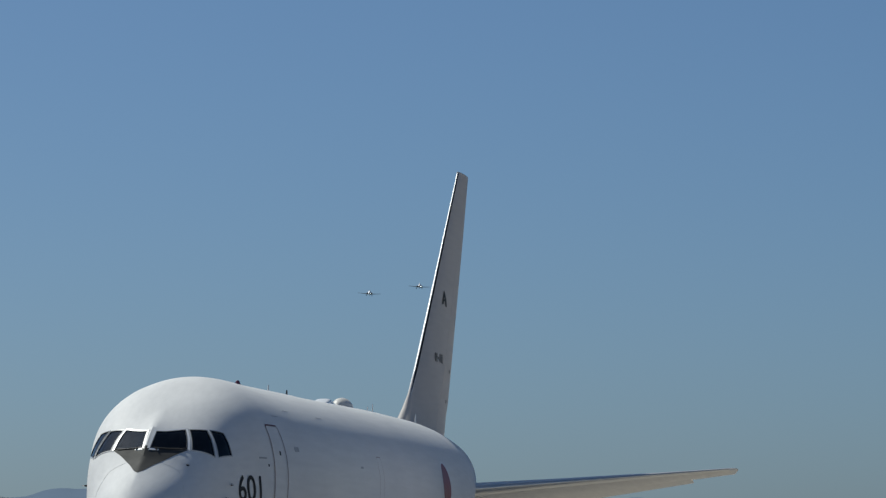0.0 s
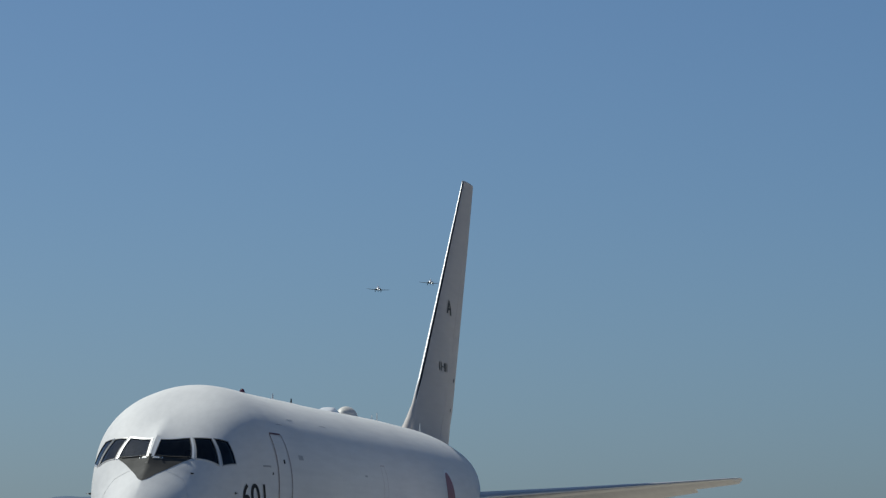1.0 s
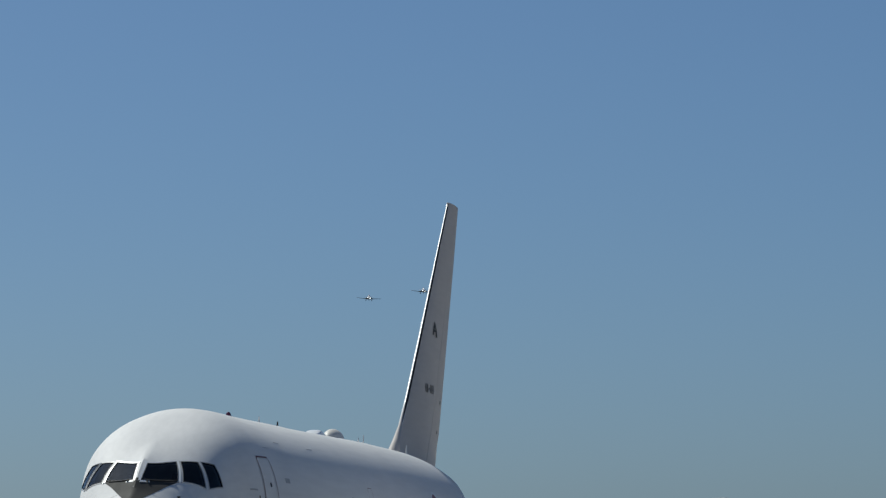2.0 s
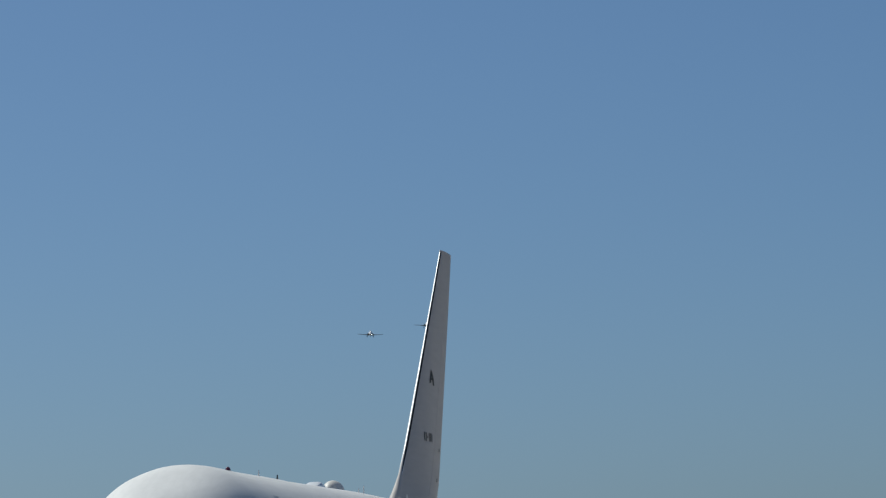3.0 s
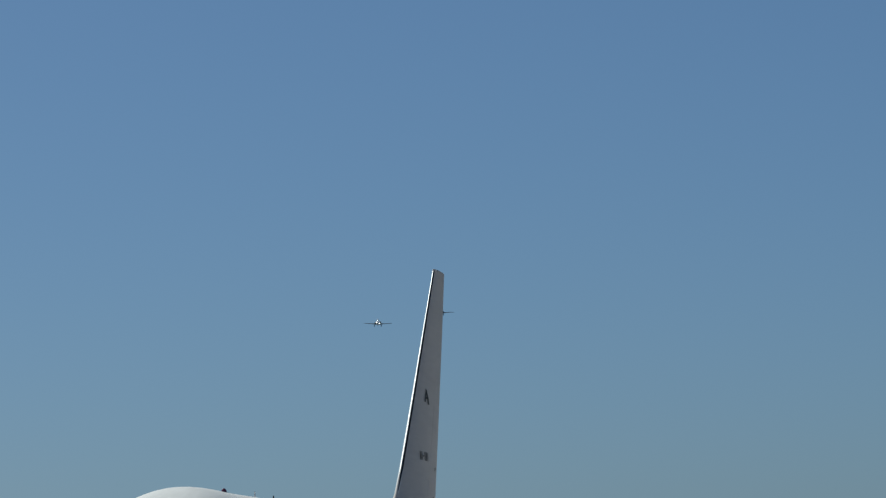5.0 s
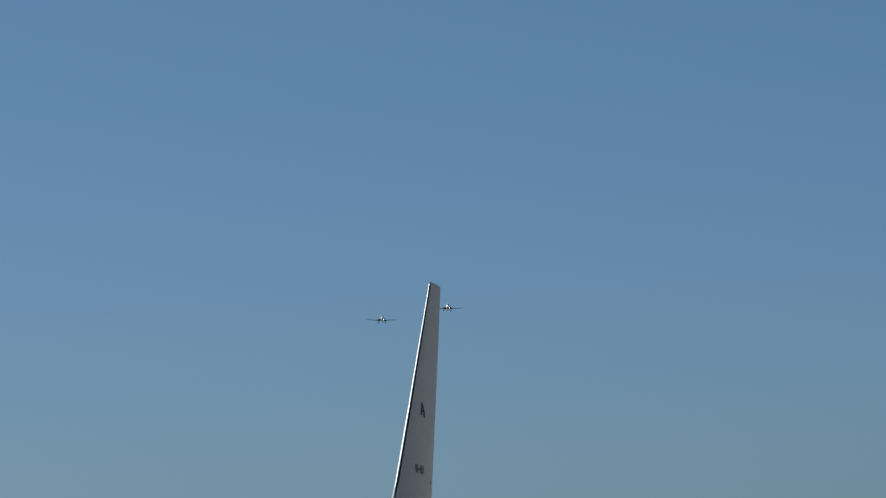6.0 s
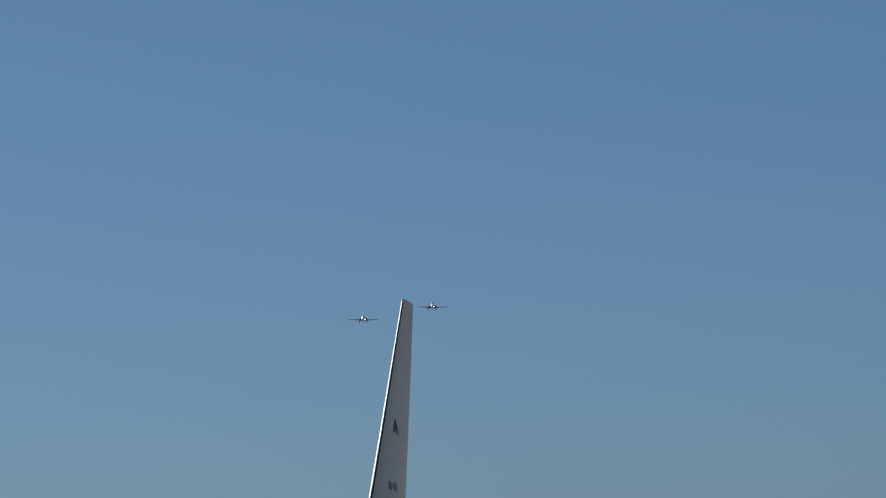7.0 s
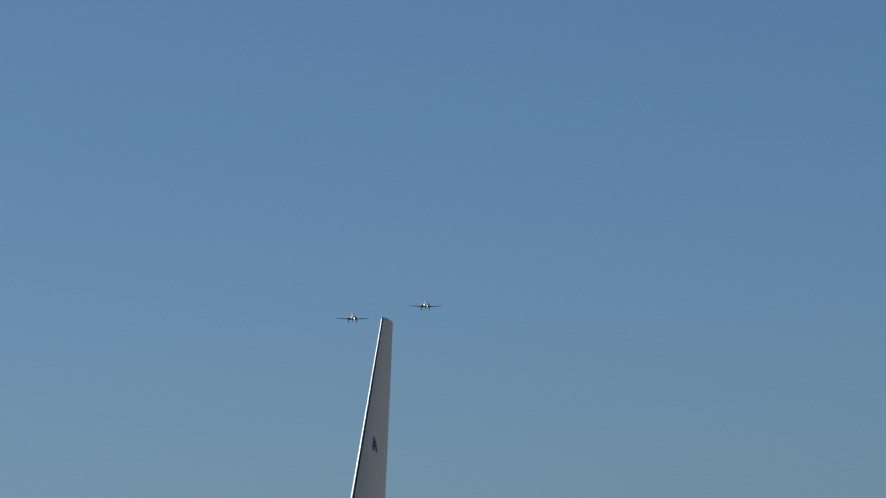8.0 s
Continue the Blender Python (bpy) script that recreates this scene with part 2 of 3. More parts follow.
def line_on_hull(path, wide=0.04, out=0.006):
    """A narrow painted or sunken line along hull points (station, angle in radians)."""
    bm = bmesh.new()
    pts = [skin(x, g, out) for x, g in path]
    left, right = [], []
    for i, p in enumerate(pts):
        t = (pts[min(i + 1, len(pts) - 1)] - pts[max(i - 1, 0)]).normalized()
        n = (p - Vector((p.x, 0, section(p.x)[3]))).normalized()
        s = t.cross(n).normalized() * wide / 2
        left.append(bm.verts.new(p + s))
        right.append(bm.verts.new(p - s))
    for i in range(len(pts) - 1):
        bm.faces.new((left[i], left[i + 1], right[i + 1], right[i]))
    return bm


def frame_round(corners, wide, out=0.02, sides=((0, 0, 1), (1, 0, 1), (2, 0, 1), (3, 0, 1))):
    """A border along the sides of four corners on the hull, its inner edge on them. sides: index, from and to along it."""
    bm = bmesh.new()
    c = [Vector((x, radians(g))) for x, g in corners]
    mid = sum(c, Vector((0, 0))) / 4
    m = skin(*mid, out)
    for i, t0, t1 in sides:
        strip = []
        for k in range(7):
            q = c[i].lerp(c[(i + 1) % 4], t0 + (t1 - t0) * k / 6)
            p = skin(*q, out)
            # square to the side; at its ends out to the mitred corner
            way = skin(*c[(i + 1) % 4], out) - skin(*c[i], out)
            outward = (p - m) - way * ((p - m).dot(way) / way.length_squared)
            away = p + outward.normalized() * wide
            if t0 + (t1 - t0) * k / 6 in (0.0, 1.0):
                away += way.normalized() * (wide * (1 if k else -1))
            foot = away + (Vector((away.x, 0, section(away.x)[3])) - away).normalized() * 0.05
            strip.append([bm.verts.new(v) for v in (p - outward.normalized() * 0.008, away, foot)])
        for u, v in zip(strip, strip[1:]):
            bm.faces.new((u[0], v[0], v[1], u[1]))
            bm.faces.new((u[1], v[1], v[2], u[2]))
    return bm


def lettering(text, height):
    """The built-in font's letters as a flat mesh: points, faces, width."""
    cu = bpy.data.curves.new("letters", "FONT")
    cu.body, cu.size, cu.resolution_u = text, height / 0.72, 6
    cu.offset = 0.009
    tmp = bpy.data.objects.new("letters", cu)
    me = bpy.data.meshes.new_from_object(tmp)
    pts = [tuple(v.co) for v in me.vertices]
    faces = [tuple(p.vertices) for p in me.polygons]
    bpy.data.objects.remove(tmp)
    bpy.data.meshes.remove(me)
    return pts, faces


def letters_on_hull(text, x0, z0, height, stretch, lean=0.0, out=0.012):
    pts, faces = lettering(text, height)
    bm = bmesh.new()
    lo = min(p[0] for p in pts)
    vs = [bm.verts.new(((u - lo) * stretch, v, 0)) for u, v, _ in pts]
    for f in faces:
        bm.faces.new([vs[i] for i in f])
    wide = max(v.co.x for v in bm.verts)
    for k in range(1, int(max(wide, height) / 0.08) + 1):
        for no in ((1, 0, 0), (0, 1, 0)):
            bmesh.ops.bisect_plane(bm, geom=bm.verts[:] + bm.edges[:] + bm.faces[:], plane_co=[0.08 * k * n for n in no], plane_no=no)
    for v in bm.verts:
        # leaning aft towards the foot, so that the figures stand upright on the tapering nose
        x, z = x0 + v.co.x + lean * (height - v.co.y), z0 + v.co.y
        v.co = skin(x, girth(x, z), out)
    return bm


FIN = [((34.5, 6.60), 8.08), ((35.0, 7.25), 7.92), ((35.9, 7.75), 7.28), ((36.6, 8.2), 6.97), ((37.7, 9.05), 6.32), ((40.4, 11.42), 4.86), ((43.2, 13.92), 3.36), ((45.43, 15.91), 2.10)]


def tanker():
    jet = thing("tanker_aircraft", STAND, "white twin-engined tanker jet parked on the apron, nose towards the viewer", "aircraft")
    # hull
    xs = [0.004, 0.012, 0.03, 0.06, 0.1, 0.16, 0.24, 0.34, 0.46] + [0.6 + 0.16 * i for i in range(9)] + [2.04 + 0.03 * i for i in range(61)]
    xs += [3.96 + 0.16 * i for i in range(28)] + [8.5 + 0.75 * i for i in range(51)] + [46.8, 47.24]
    # closer together over the cockpit, where the panes' openings are
    turn = [radians(1.2 * i) for i in range(-63, 64)] + [radians(75.6 + 4.35 * i) for i in range(1, 48)]
    hull = part("fuselage", shell(xs, turn), WHITE, jet)
    part("exhaust_cone", lathe([(47.1, 0.18), (47.5, 0.15), (47.52, 0.11), (47.3, 0.1)], (0, 0, 5.78), 20), STEEL, hull, "bare steel exhaust of the tail cone")

    # cockpit glazing, mirrored about the centre line
    for side in (-1, 1):
        for i, pane in enumerate(PANES):
            cor = [(x, side * g) for x, g in pane]
            w = part("cockpit_window", patch(cor, out=0.006), GLASS, jet, "dark cockpit window")
            # the windscreen's sill is hidden by the dark panel but for its inner part
            sides = ((0, 0, 1), (1, 0, 1), (2, 0.82, 1), (3, 0, 1)) if i == 0 else ((0, 0, 1), (1, 0, 1), (2, 0, 1), (3, 0, 1))
            part("window_frame", frame_round(cor, 0.07 if i == 0 else 0.036, 0.014, sides), BRIGHT if i == 0 else FRAME, w, "white windscreen frame" if i == 0 else "")
            part("gasket", frame_round(cor, 0.008, 0.02), BLACK, w, "thin dark window seal")
            if i == 0:
                bm = line_on_hull([(2.20 + 0.24 * k / 8, side * radians(5 + 20 * k / 8)) for k in range(9)], 0.03, 0.03)
                wiper = part("wiper", bm, BLACK, w, "thin black wiper arm")
                foot = skin(2.19, side * radians(6), 0.0)
                part("wiper_pivot", tube(foot, foot + Vector((-0.01, 0, 0.03)), 0.035, 0.025), BLACK, wiper)
    # flight deck behind the glass
    part("cabin_lining", shell([1.9 + 0.03 * i for i in range(95)], turn, -0.07, False), CABIN, jet, "grey lining of the flight deck")
    bm = bmesh.new()
    edge = [skin(4.70, 2 * math.pi * i / 48, -0.06) for i in range(48)]
    loft(bm, [edge, [p + Vector((0.04, 0, 0)) for p in edge]])
    part("rear_bulkhead", bm, CABIN, jet, "dark bulkhead behind the flight deck")
    rings = []
    for k in range(13):
        y = -1.15 + 2.3 * k / 12
        back = 2.98 + 0.30 * (y / 1.15) ** 2
        fore = 2.24 + 0.42 * (abs(y) / 1.15) ** 1.6
        top = 5.30 - 0.25 * (abs(y) / 1.15) ** 2
        rings.append([(fore, y, top - 0.10), (fore + 0.1, y, top - 0.03), (back - 0.06, y, top + 0.02), (back, y, top - 0.02), (back - 0.02, y, top - 0.55), (fore, y, top - 0.5)])
    part("glareshield", loft(bmesh.new(), rings), DASH, jet, "black glareshield over the instrument panel")
    for side in (-1, 1):
        rings = []
        for x, z, w, d in ((3.72, 4.40, 0.22, 0.08), (3.74, 4.5, 0.25, 0.10), (3.80, 5.0, 0.26, 0.10), (3.85, 5.3, 0.23, 0.09), (3.87, 5.38, 0.15, 0.06)):
            rings.append([(x + d * math.sin(a), side * 0.55 + w * math.copysign(abs(math.cos(a)) ** 0.6, math.cos(a)), z) for a in (2 * math.pi * i / 20 for i in range(20))])
        seat = part("pilot_seat", loft(bmesh.new(), rings), SEAT, jet, "brown cloth crew seat")
        rings = [[(3.87 + d * math.sin(a), side * 0.55 + w * math.cos(a), z) for a in (2 * math.pi * i / 16 for i in range(16))] for z, w, d in ((5.36, 0.08, 0.04), (5.42, 0.13, 0.06), (5.56, 0.13, 0.06), (5.62, 0.08, 0.04))]
        part("headrest", loft(bmesh.new(), rings), SEAT, seat)

    # black panel below the windscreen: a wedge that narrows to a point ahead
    bm = bmesh.new()
    rows = []
    for k in range(15):
        t = k / 14
        x = 1.24 + (2.205 - 1.24) * t
        half = radians(np.interp(x + 0.30 * t, (1.24, 1.30, 1.40, 1.70, 2.0, 2.25, 2.505), (0.6, 4.0, 6.8, 12.0, 17.6, 23.0, 29.5)))
        rows.append([bm.verts.new(skin(x + 0.30 * t * (abs(i) / 8) ** (2 - t), half * i / 8, 0.008)) for i in range(-8, 9)])
    for p, q in zip(rows, rows[1:]):
        for i in range(16):
            bm.faces.new((p[i], p[i + 1], q[i + 1], q[i]))
    part("anti_glare_panel", bm, MATT, jet, "matt black anti-glare panel below the windscreen")

    # radome joint, skin joints
    nose_ring = [(1.86 - 0.0155 * max(0.0, abs(g) - 36), radians(g)) for g in range(16, 101, 4)]
    for side in (-1, 1):
        part("radome_joint", line_on_hull([(x, side * g) for x, g in nose_ring], 0.012, 0.003), JOINT, jet, "faint joint behind the radome")
    for x in (9.0, 14.6, 22.0, 29.6):
        part("skin_joint", line_on_hull([(x, math.pi * (i / 40 - 0.5) * 1.7) for i in range(41)], 0.012, 0.003), JOINT, jet, "faint circumferential skin joint")

    # forward entry door with its red outline
    def upright(x, z0, z1, n=14):
        return [(x, girth(x, z0 + (z1 - z0) * i / n)) for i in range(n + 1)]
    door = part("entry_door", patch([(6.09, math.degrees(girth(6.09, 6.04))), (7.03, math.degrees(girth(7.03, 6.04))),
                                     (7.03, math.degrees(girth(7.03, 4.2))), (6.09, math.degrees(girth(6.09, 4.2)))], out=0.006, nv=14, thick=0.01), WHITE, jet, "white entry door outlined in dull red")
    ring = upright(6.05, 4.1, 6.04) + [(6.11 + 0.90 * i / 6, girth(6.11 + 0.90 * i / 6, 6.10)) for i in range(7)] + upright(7.07, 6.04, 4.1)
    part("door_outline", line_on_hull(ring, 0.046, 0.014), RED_LINE, door)
    part("door_handle", patch([(6.55, math.degrees(girth(6.55, 5.46))), (6.62, math.degrees(girth(6.62, 5.46))), (6.62, math.degrees(girth(6.62, 5.36))), (6.55, math.degrees(girth(6.55, 5.36)))], out=0.02), BLACK, door)
    # exit over the wing, a fainter outline
    exit_ring = upright(18.75, 4.5, 5.62) + [(18.8 + 0.5 * i / 4, girth(18.8, 5.68)) for i in range(5)] + upright(19.35, 5.62, 4.5)
    part("exit_outline", line_on_hull(exit_ring, 0.016, 0.006), RED_LINE, jet, "faint red outline of an exit")

    # markings
    part("nose_number", letters_on_hull("601", 3.70, 4.185, 0.65, 1.18, 0.2), BLACK, jet, "black nose number 601")
    bm = bmesh.new()
    hub = bm.verts.new(skin(29.3, girth(29.3, 5.14), 0.012))
    rim = []
    for r in (0.33, 0.66):
        rim.append([])
        for i in range(40):
            a = 2 * math.pi * i / 40
            x, z = 29.3 + r * math.cos(a), 5.14 + r * math.sin(a)
            rim[-1].append(bm.verts.new(skin(x, girth(x, z), 0.012)))
    for i in range(40):
        j = (i + 1) % 40
        bm.faces.new((hub, rim[0][i], rim[0][j]))
        bm.faces.new((rim[0][i], rim[1][i], rim[1][j], rim[0][j]))
    roundel = part("roundel", bm, RED, jet, "plain red disc on the flank")
    bm = bmesh.new()
    rim = [[bm.verts.new(skin(29.3 + r * math.cos(a), girth(29.3 + r * math.cos(a), 5.14 + r * math.sin(a)), 0.010)) for a in (2 * math.pi * i / 40 for i in range(40))] for r in (0.65, 0.74)]
    for i in range(40):
        bm.faces.new((rim[0][i], rim[1][i], rim[1][(i + 1) % 40], rim[0][(i + 1) % 40]))
    part("roundel_border", bm, BRIGHT, roundel, "thin white border")
    # small hatches, stencils and probes on the flank
    for x, z, l, h, mat in ((8.08, 5.50, 0.42, 0.12, SEAM), (5.05, 5.24, 0.5, 0.04, SEAM), (5.62, 5.06, 0.07, 0.06, BLACK), (9.1, 6.56, 0.62, 0.006, SEAM), (7.3, 6.37, 0.6, 0.006, SEAM), (13.2, 6.54, 0.7, 0.006, SEAM), (16.2, 5.3, 0.3, 0.05, SEAM)):
        part("stencil", patch([(x, math.degrees(girth(x, z + h))), (x + l, math.degrees(girth(x + l, z + h))), (x + l, math.degrees(girth(x + l, z))), (x, math.degrees(girth(x, z)))], out=0.008, nu=4, nv=3, thick=0.006), mat, jet)
    for side in (-1, 1):
        for x, z in ((3.36, 4.60), (3.10, 4.22)):
            root = skin(x, girth(x, z, side))
            head = root + Vector((-0.03, side * 0.06, 0))
            strut = part("pitot_probe", tube(root, head, 0.028, 0.016), BLACK, jet, "small dark pitot probe on a strut")
            part("pitot_tube", tube(head + Vector((0.05, 0, 0)), head - Vector((0.2, 0, 0)), 0.013, 0.009), STEEL, strut)
    p = skin(2.13, radians(-37.8))
    q = p + Vector((0, -0.05, 0.0))
    probe = part("air_data_probe", tube(p, q, 0.022, 0.016), BLACK, jet, "small dark air-data probe")
    part("probe_tip", tube(q + Vector((0.03, 0, 0)), q - Vector((0.06, 0, 0)), 0.016, 0.01), BLACK, probe)

    # on the crown: beacon, aerials, two fairings
    beacon = part("beacon", lathe([(0, 0.075), (0.03, 0.075), (0.08, 0.065), (0.12, 0.035), (0.13, 0.008)], n=20), LENS, jet, "red anti-collision beacon on the crown")
    beacon.matrix_local = pose(12.1, 0, section(12.1)[0] + 0.06, 0, -90, 0)
    base = part("beacon_base", lathe([(-0.06, 0.10), (0.02, 0.10), (0.025, 0.08)], n=20), STEEL, beacon)
    for x, h, c in ((15.75, 0.25, 0.16), (18.1, 0.21, 0.20), (29.7, 0.22, 0.14), (30.5, 0.33, 0.14), (35.3, 0.30, 0.20)):
        z = section(x)[0] - 0.02
        y = 0.0 if x < 34 else -0.42
        z -= 0.0 if x < 34 else 0.03
        st = [((x, y, z), c * 1.4, 0.14, (0, 1, 0)), ((x + 0.5 * c, y, z + h), c * 0.7, 0.12, (0, 1, 0))]
        part("blade_aerial", wing_piece(st, 0, 1), BLACK if x == 18.1 else WHITE, jet, "small blade aerial")
    def fairing(name, x0, x1, half, high, mat, label, lift=-0.03, blunt=2.0, square=1.0, soft=1, ramp=False):
        bm, rings = bmesh.new(), []
        for k in range(17):
            t = k / 16
            s = max(0.02, math.sin(math.pi * t ** 0.85) ** (1 / blunt))
            # a steeper slope in front than behind
            rise = max(0.02, min(t / 0.42, (1 - t) / 0.58)) if ramp else s
            x = x0 + (x1 - x0) * t
            z = section(x)[0] + lift
            row = []
            for a in (math.pi * i / 14 for i in range(15)):
                y = half * s * math.copysign(abs(math.cos(a)) ** square, math.cos(a))
                row.append((x, y, z - y * y / 5.0 + high * rise * math.sin(a) ** (square * soft)))
            rings.append(row)
        return part(name, loft(bm, rings), mat, jet, label)
    fairing("crown_fairing", 8.3, 16.9, 1.1, 0.04, WHITE, "low flat fairing along the crown", lift=-0.006, blunt=9, soft=2)
    fairing("flat_fairing", 22.4, 24.4, 0.24, 0.19, BRIGHT, "wedge-shaped white aerial fairing", blunt=4, square=0.45, ramp=True)
    fairing("dome_fairing", 25.2, 26.9, 0.30, 0.31, RADOME, "rounded cream aerial dome", blunt=1.8)

    # fin: bright leading edge, then box and rudder in the white's shaded copy
    st = [((x, 0, z), c, 0.062 if z > 8.5 else 0.055, (0, 1, 0)) for (x, z), c in FIN]
    fin = part("fin", wing_piece(st, 0.013, 0.70), SHADED_WHITE, jet, "tall swept fin")
    # rounded fillet where the fin's leading edge runs into the crown
    foot = [((34.42, 0, 6.60), 1.6, 0.28, (0, 1, 0)), ((34.93, 0, 7.25), 1.5, 0.25, (0, 1, 0)), ((35.84, 0, 7.75), 1.25, 0.20, (0, 1, 0)),
            ((36.56, 0, 8.2), 1.0, 0.15, (0, 1, 0)), ((37.68, 0, 9.05), 0.6, 0.08, (0, 1, 0)), ((38.75, 0, 9.97), 0.3, 0.05, (0, 1, 0))]
    part("root_fillet", wing_piece(foot, 0, 1), SHADED_WHITE, fin, "rounded pale fillet at the fin's foot")
    part("fin_leading_edge", wing_piece(st, 0.0, 0.0132, proud=0.003), BRIGHT, fin, "bright pale leading edge")
    # black strip on port only, painting in the edge's side away from the sun
    rows = []
    for k, (le, chord, thick, up) in enumerate(st[1:]):
        row = []
        broad = min(1.0, 0.15 + 0.25 * k)
        for d, rise in ((0.001, 0.008), (0.003, 0.009), (0.006, 0.009), (0.011, 0.009), (0.018, 0.009), (0.028, 0.009), (0.042, 0.009), (0.06, 0.007), (0.085, 0.004)):
            u = d * broad / chord
            h = foil(u, 1.0, thick, 2)[2][1] * chord
            row.append((le[0] + u * chord, -h - rise, le[2]))
        rows.append(row)
    part("edge_shade", loft(bmesh.new(), rows, closed=False, caps=False), BLACK, fin, "narrow black strip painting the leading edge's dark port side")
    part("rudder", wing_piece(st, 0.704, 1.0), SHADED_WHITE, fin)
    part("fin_cap", wing_piece([((45.42, 0, 15.912), 2.11, 0.064, (0, 1, 0)), ((45.47, 0, 15.97), 2.04, 0.062, (0, 1, 0)), ((45.52, 0, 15.975), 1.95, 0.03, (0, 1, 0))], 0, 1), SHADED_WHITE, fin)

    def fin_half(x, z):
        """Half thickness of the fin's face at a place."""
        zs = [p[0][1] for p in FIN]
        xl, ch = np.interp(z, zs, [p[0][0] for p in FIN]), np.interp(z, zs, [p[1] for p in FIN])
        u = min(max((x - xl) / ch, 0.03), 0.99)
        return foil(u, 1.0, 0.062, 2)[2][1] * ch

    def fin_mark(outline, name, label):
        bm = bmesh.new()
        for poly in outline:
            bm.faces.new([bm.verts.new((x, -fin_half(x, z) - 0.015, z)) for x, z in poly])
        return part(name, bm, FADED, fin, label)
    # unit emblem: a dark pointed shape with two legs
    def em(u, v):
        return (41.6 + 0.8 * u, 11.32 + 0.85 * v)
    fin_mark([[em(0.0, 0), em(0.3, 0.02), em(0.62, 0.34), em(0.52, 0.56)],
              [em(0.52, 0.56), em(0.62, 0.34), em(0.75, -0.05), em(1.15, -0.06), em(1.05, 0.2), em(0.75, 0.46)],
              [em(0.35, 0.14), em(0.75, 0.14), em(0.72, 0.22), em(0.4, 0.22)]], "emblem", "dark unit emblem on the fin")
    for k, w in ((0, 0.12), (0.36, 0.12), (1.1, 0.12), (1.46, 0.12), (1.82, 0.09)):
        fin_mark([[(40.1 + 0.85 * k, 9.40), (40.1 + 0.85 * k + w, 9.40), (40.1 + 0.85 * k + w, 9.68), (40.1 + 0.85 * k, 9.68)]], "serial_bar", "dark bar of the fin marking")
    for x, z in ((42.7, 8.15), (43.4, 9.15)):
        fin_mark([[(x, z), (x + 0.22, z + 0.02), (x + 0.22, z + 0.14), (x, z + 0.1)]], "rudder_slot", "small dark slot near the rudder's edge")
    fin_mark([[(40.65, 9.51), (40.85, 9.51), (40.85, 9.56), (40.65, 9.56)]], "serial_dash", "dark dash of the fin marking")

    # tailplane with drooped elevator
    for side in (-1, 1):
        def sp(y):
            k = (y - 1.2) / 8.0
            return ((39.2 + 5.76 * k, side * y, 5.26 + 0.77 * k), 5.9 - 4.3 * k, 0.112 - 0.040 * k, (0.075, 0, 0.997))
        full = [sp(y) for y in (1.0, 4.0, 7.75)]
        tail = part("tailplane", wing_piece(full + [sp(8.6), sp(9.08)], 0.062, 0.68), BELLY, jet, "tailplane with a bright leading edge")
        part("tailplane_leading_edge", wing_piece(full + [sp(8.6), sp(9.08)], 0, 0.054, proud=0.006), METAL, tail)
        part("tailplane_tip", wing_piece([sp(7.78), sp(8.6), sp(9.08)], 0.675, 1.0), BELLY, tail)
        tip = sp(9.08)
        part("tip_cap", wing_piece([tip, ((tip[0][0] + 0.62, side * 9.25, tip[0][2] + 0.04), 0.55, 0.04, (0.075, 0, 0.997))], 0, 1), BELLY, tail)
        part("elevator", wing_piece(full, 0.685, 1.0, droop=8.5), BELLY, tail, "elevator hanging slightly down")

    # wings, engines, undercarriage
    for side in (-1, 1):
        def wp(y, thick=0.12):
            k = (y - 2.0) / 21.8
            le = 15.6 + 15.6 * k
            te = 25.2 + (1.2 * min(k / 0.33, 1) + 6.4 * max(0, (k - 0.33) / 0.67))
            return ((le, side * y, 2.95 + 1.7 * k), te - le, thick, (0, 0, 1))
        ws = [wp(y) for y in (1.6, 5.0, 9.2, 15.0, 20.0, 23.6)]
        wing = part("wing", wing_piece(ws, 0.04, 0.72), SHADED_WHITE, jet)
        part("slat", wing_piece(ws, 0, 0.043, proud=0.006), METAL, wing)
        part("flap", wing_piece(ws, 0.723, 1.0), SHADED_WHITE, wing)
        nac = part("nacelle", lathe([(1.6, 0.2), (1.5, 1.12), (0.3, 1.14), (0.05, 1.2), (0.0, 1.28), (0.08, 1.36), (0.6, 1.45), (2.0, 1.46), (3.6, 1.2), (4.3, 1.0), (4.35, 0.9), (3.6, 0.3)], (12.3, side * 7.9, 2.15), 40), WHITE, jet, "engine nacelle")
        part("exhaust_plug", lathe([(3.6, 0.72), (4.9, 0.55), (5.0, 0.45), (5.8, 0.08)], (12.3, side * 7.9, 2.15), 28), STEEL, nac)
        bm = bmesh.new()
        for k in range(22):
            a = 2 * math.pi * k / 22
            c, s = math.cos(a), math.sin(a)
            vs = [bm.verts.new((12.3 + dx, side * 7.9 + r * c + t * s, 2.15 + r * s - t * c)) for dx, r, t in ((0.75, 0.3, -0.03), (0.75, 1.1, -0.12), (0.95, 1.1, 0.12), (0.9, 0.3, 0.03))]
            bm.faces.new(vs)
        part("fan", bm, STEEL, nac)
        part("spinner", lathe([(0.45, 0.02), (0.6, 0.16), (0.9, 0.32), (1.2, 0.34)], (12.3, side * 7.9, 2.15), 24), STEEL, nac)
        part("pylon", wing_piece([((13.6, side * 7.9, 3.3), 7.2, 0.08, (0, 1, 0)), ((15.0, side * 7.9, 3.6), 6.2, 0.08, (0, 1, 0))], 0, 1), WHITE, nac)
        leg = part("main_leg", tube((23.4, side * 4.65, 0.55), (23.4, side * 4.4, 3.2), 0.17), STEEL, jet)
        part("bogie_beam", tube((22.6, side * 4.65, 0.56), (24.2, side * 4.65, 0.56), 0.13), STEEL, leg)
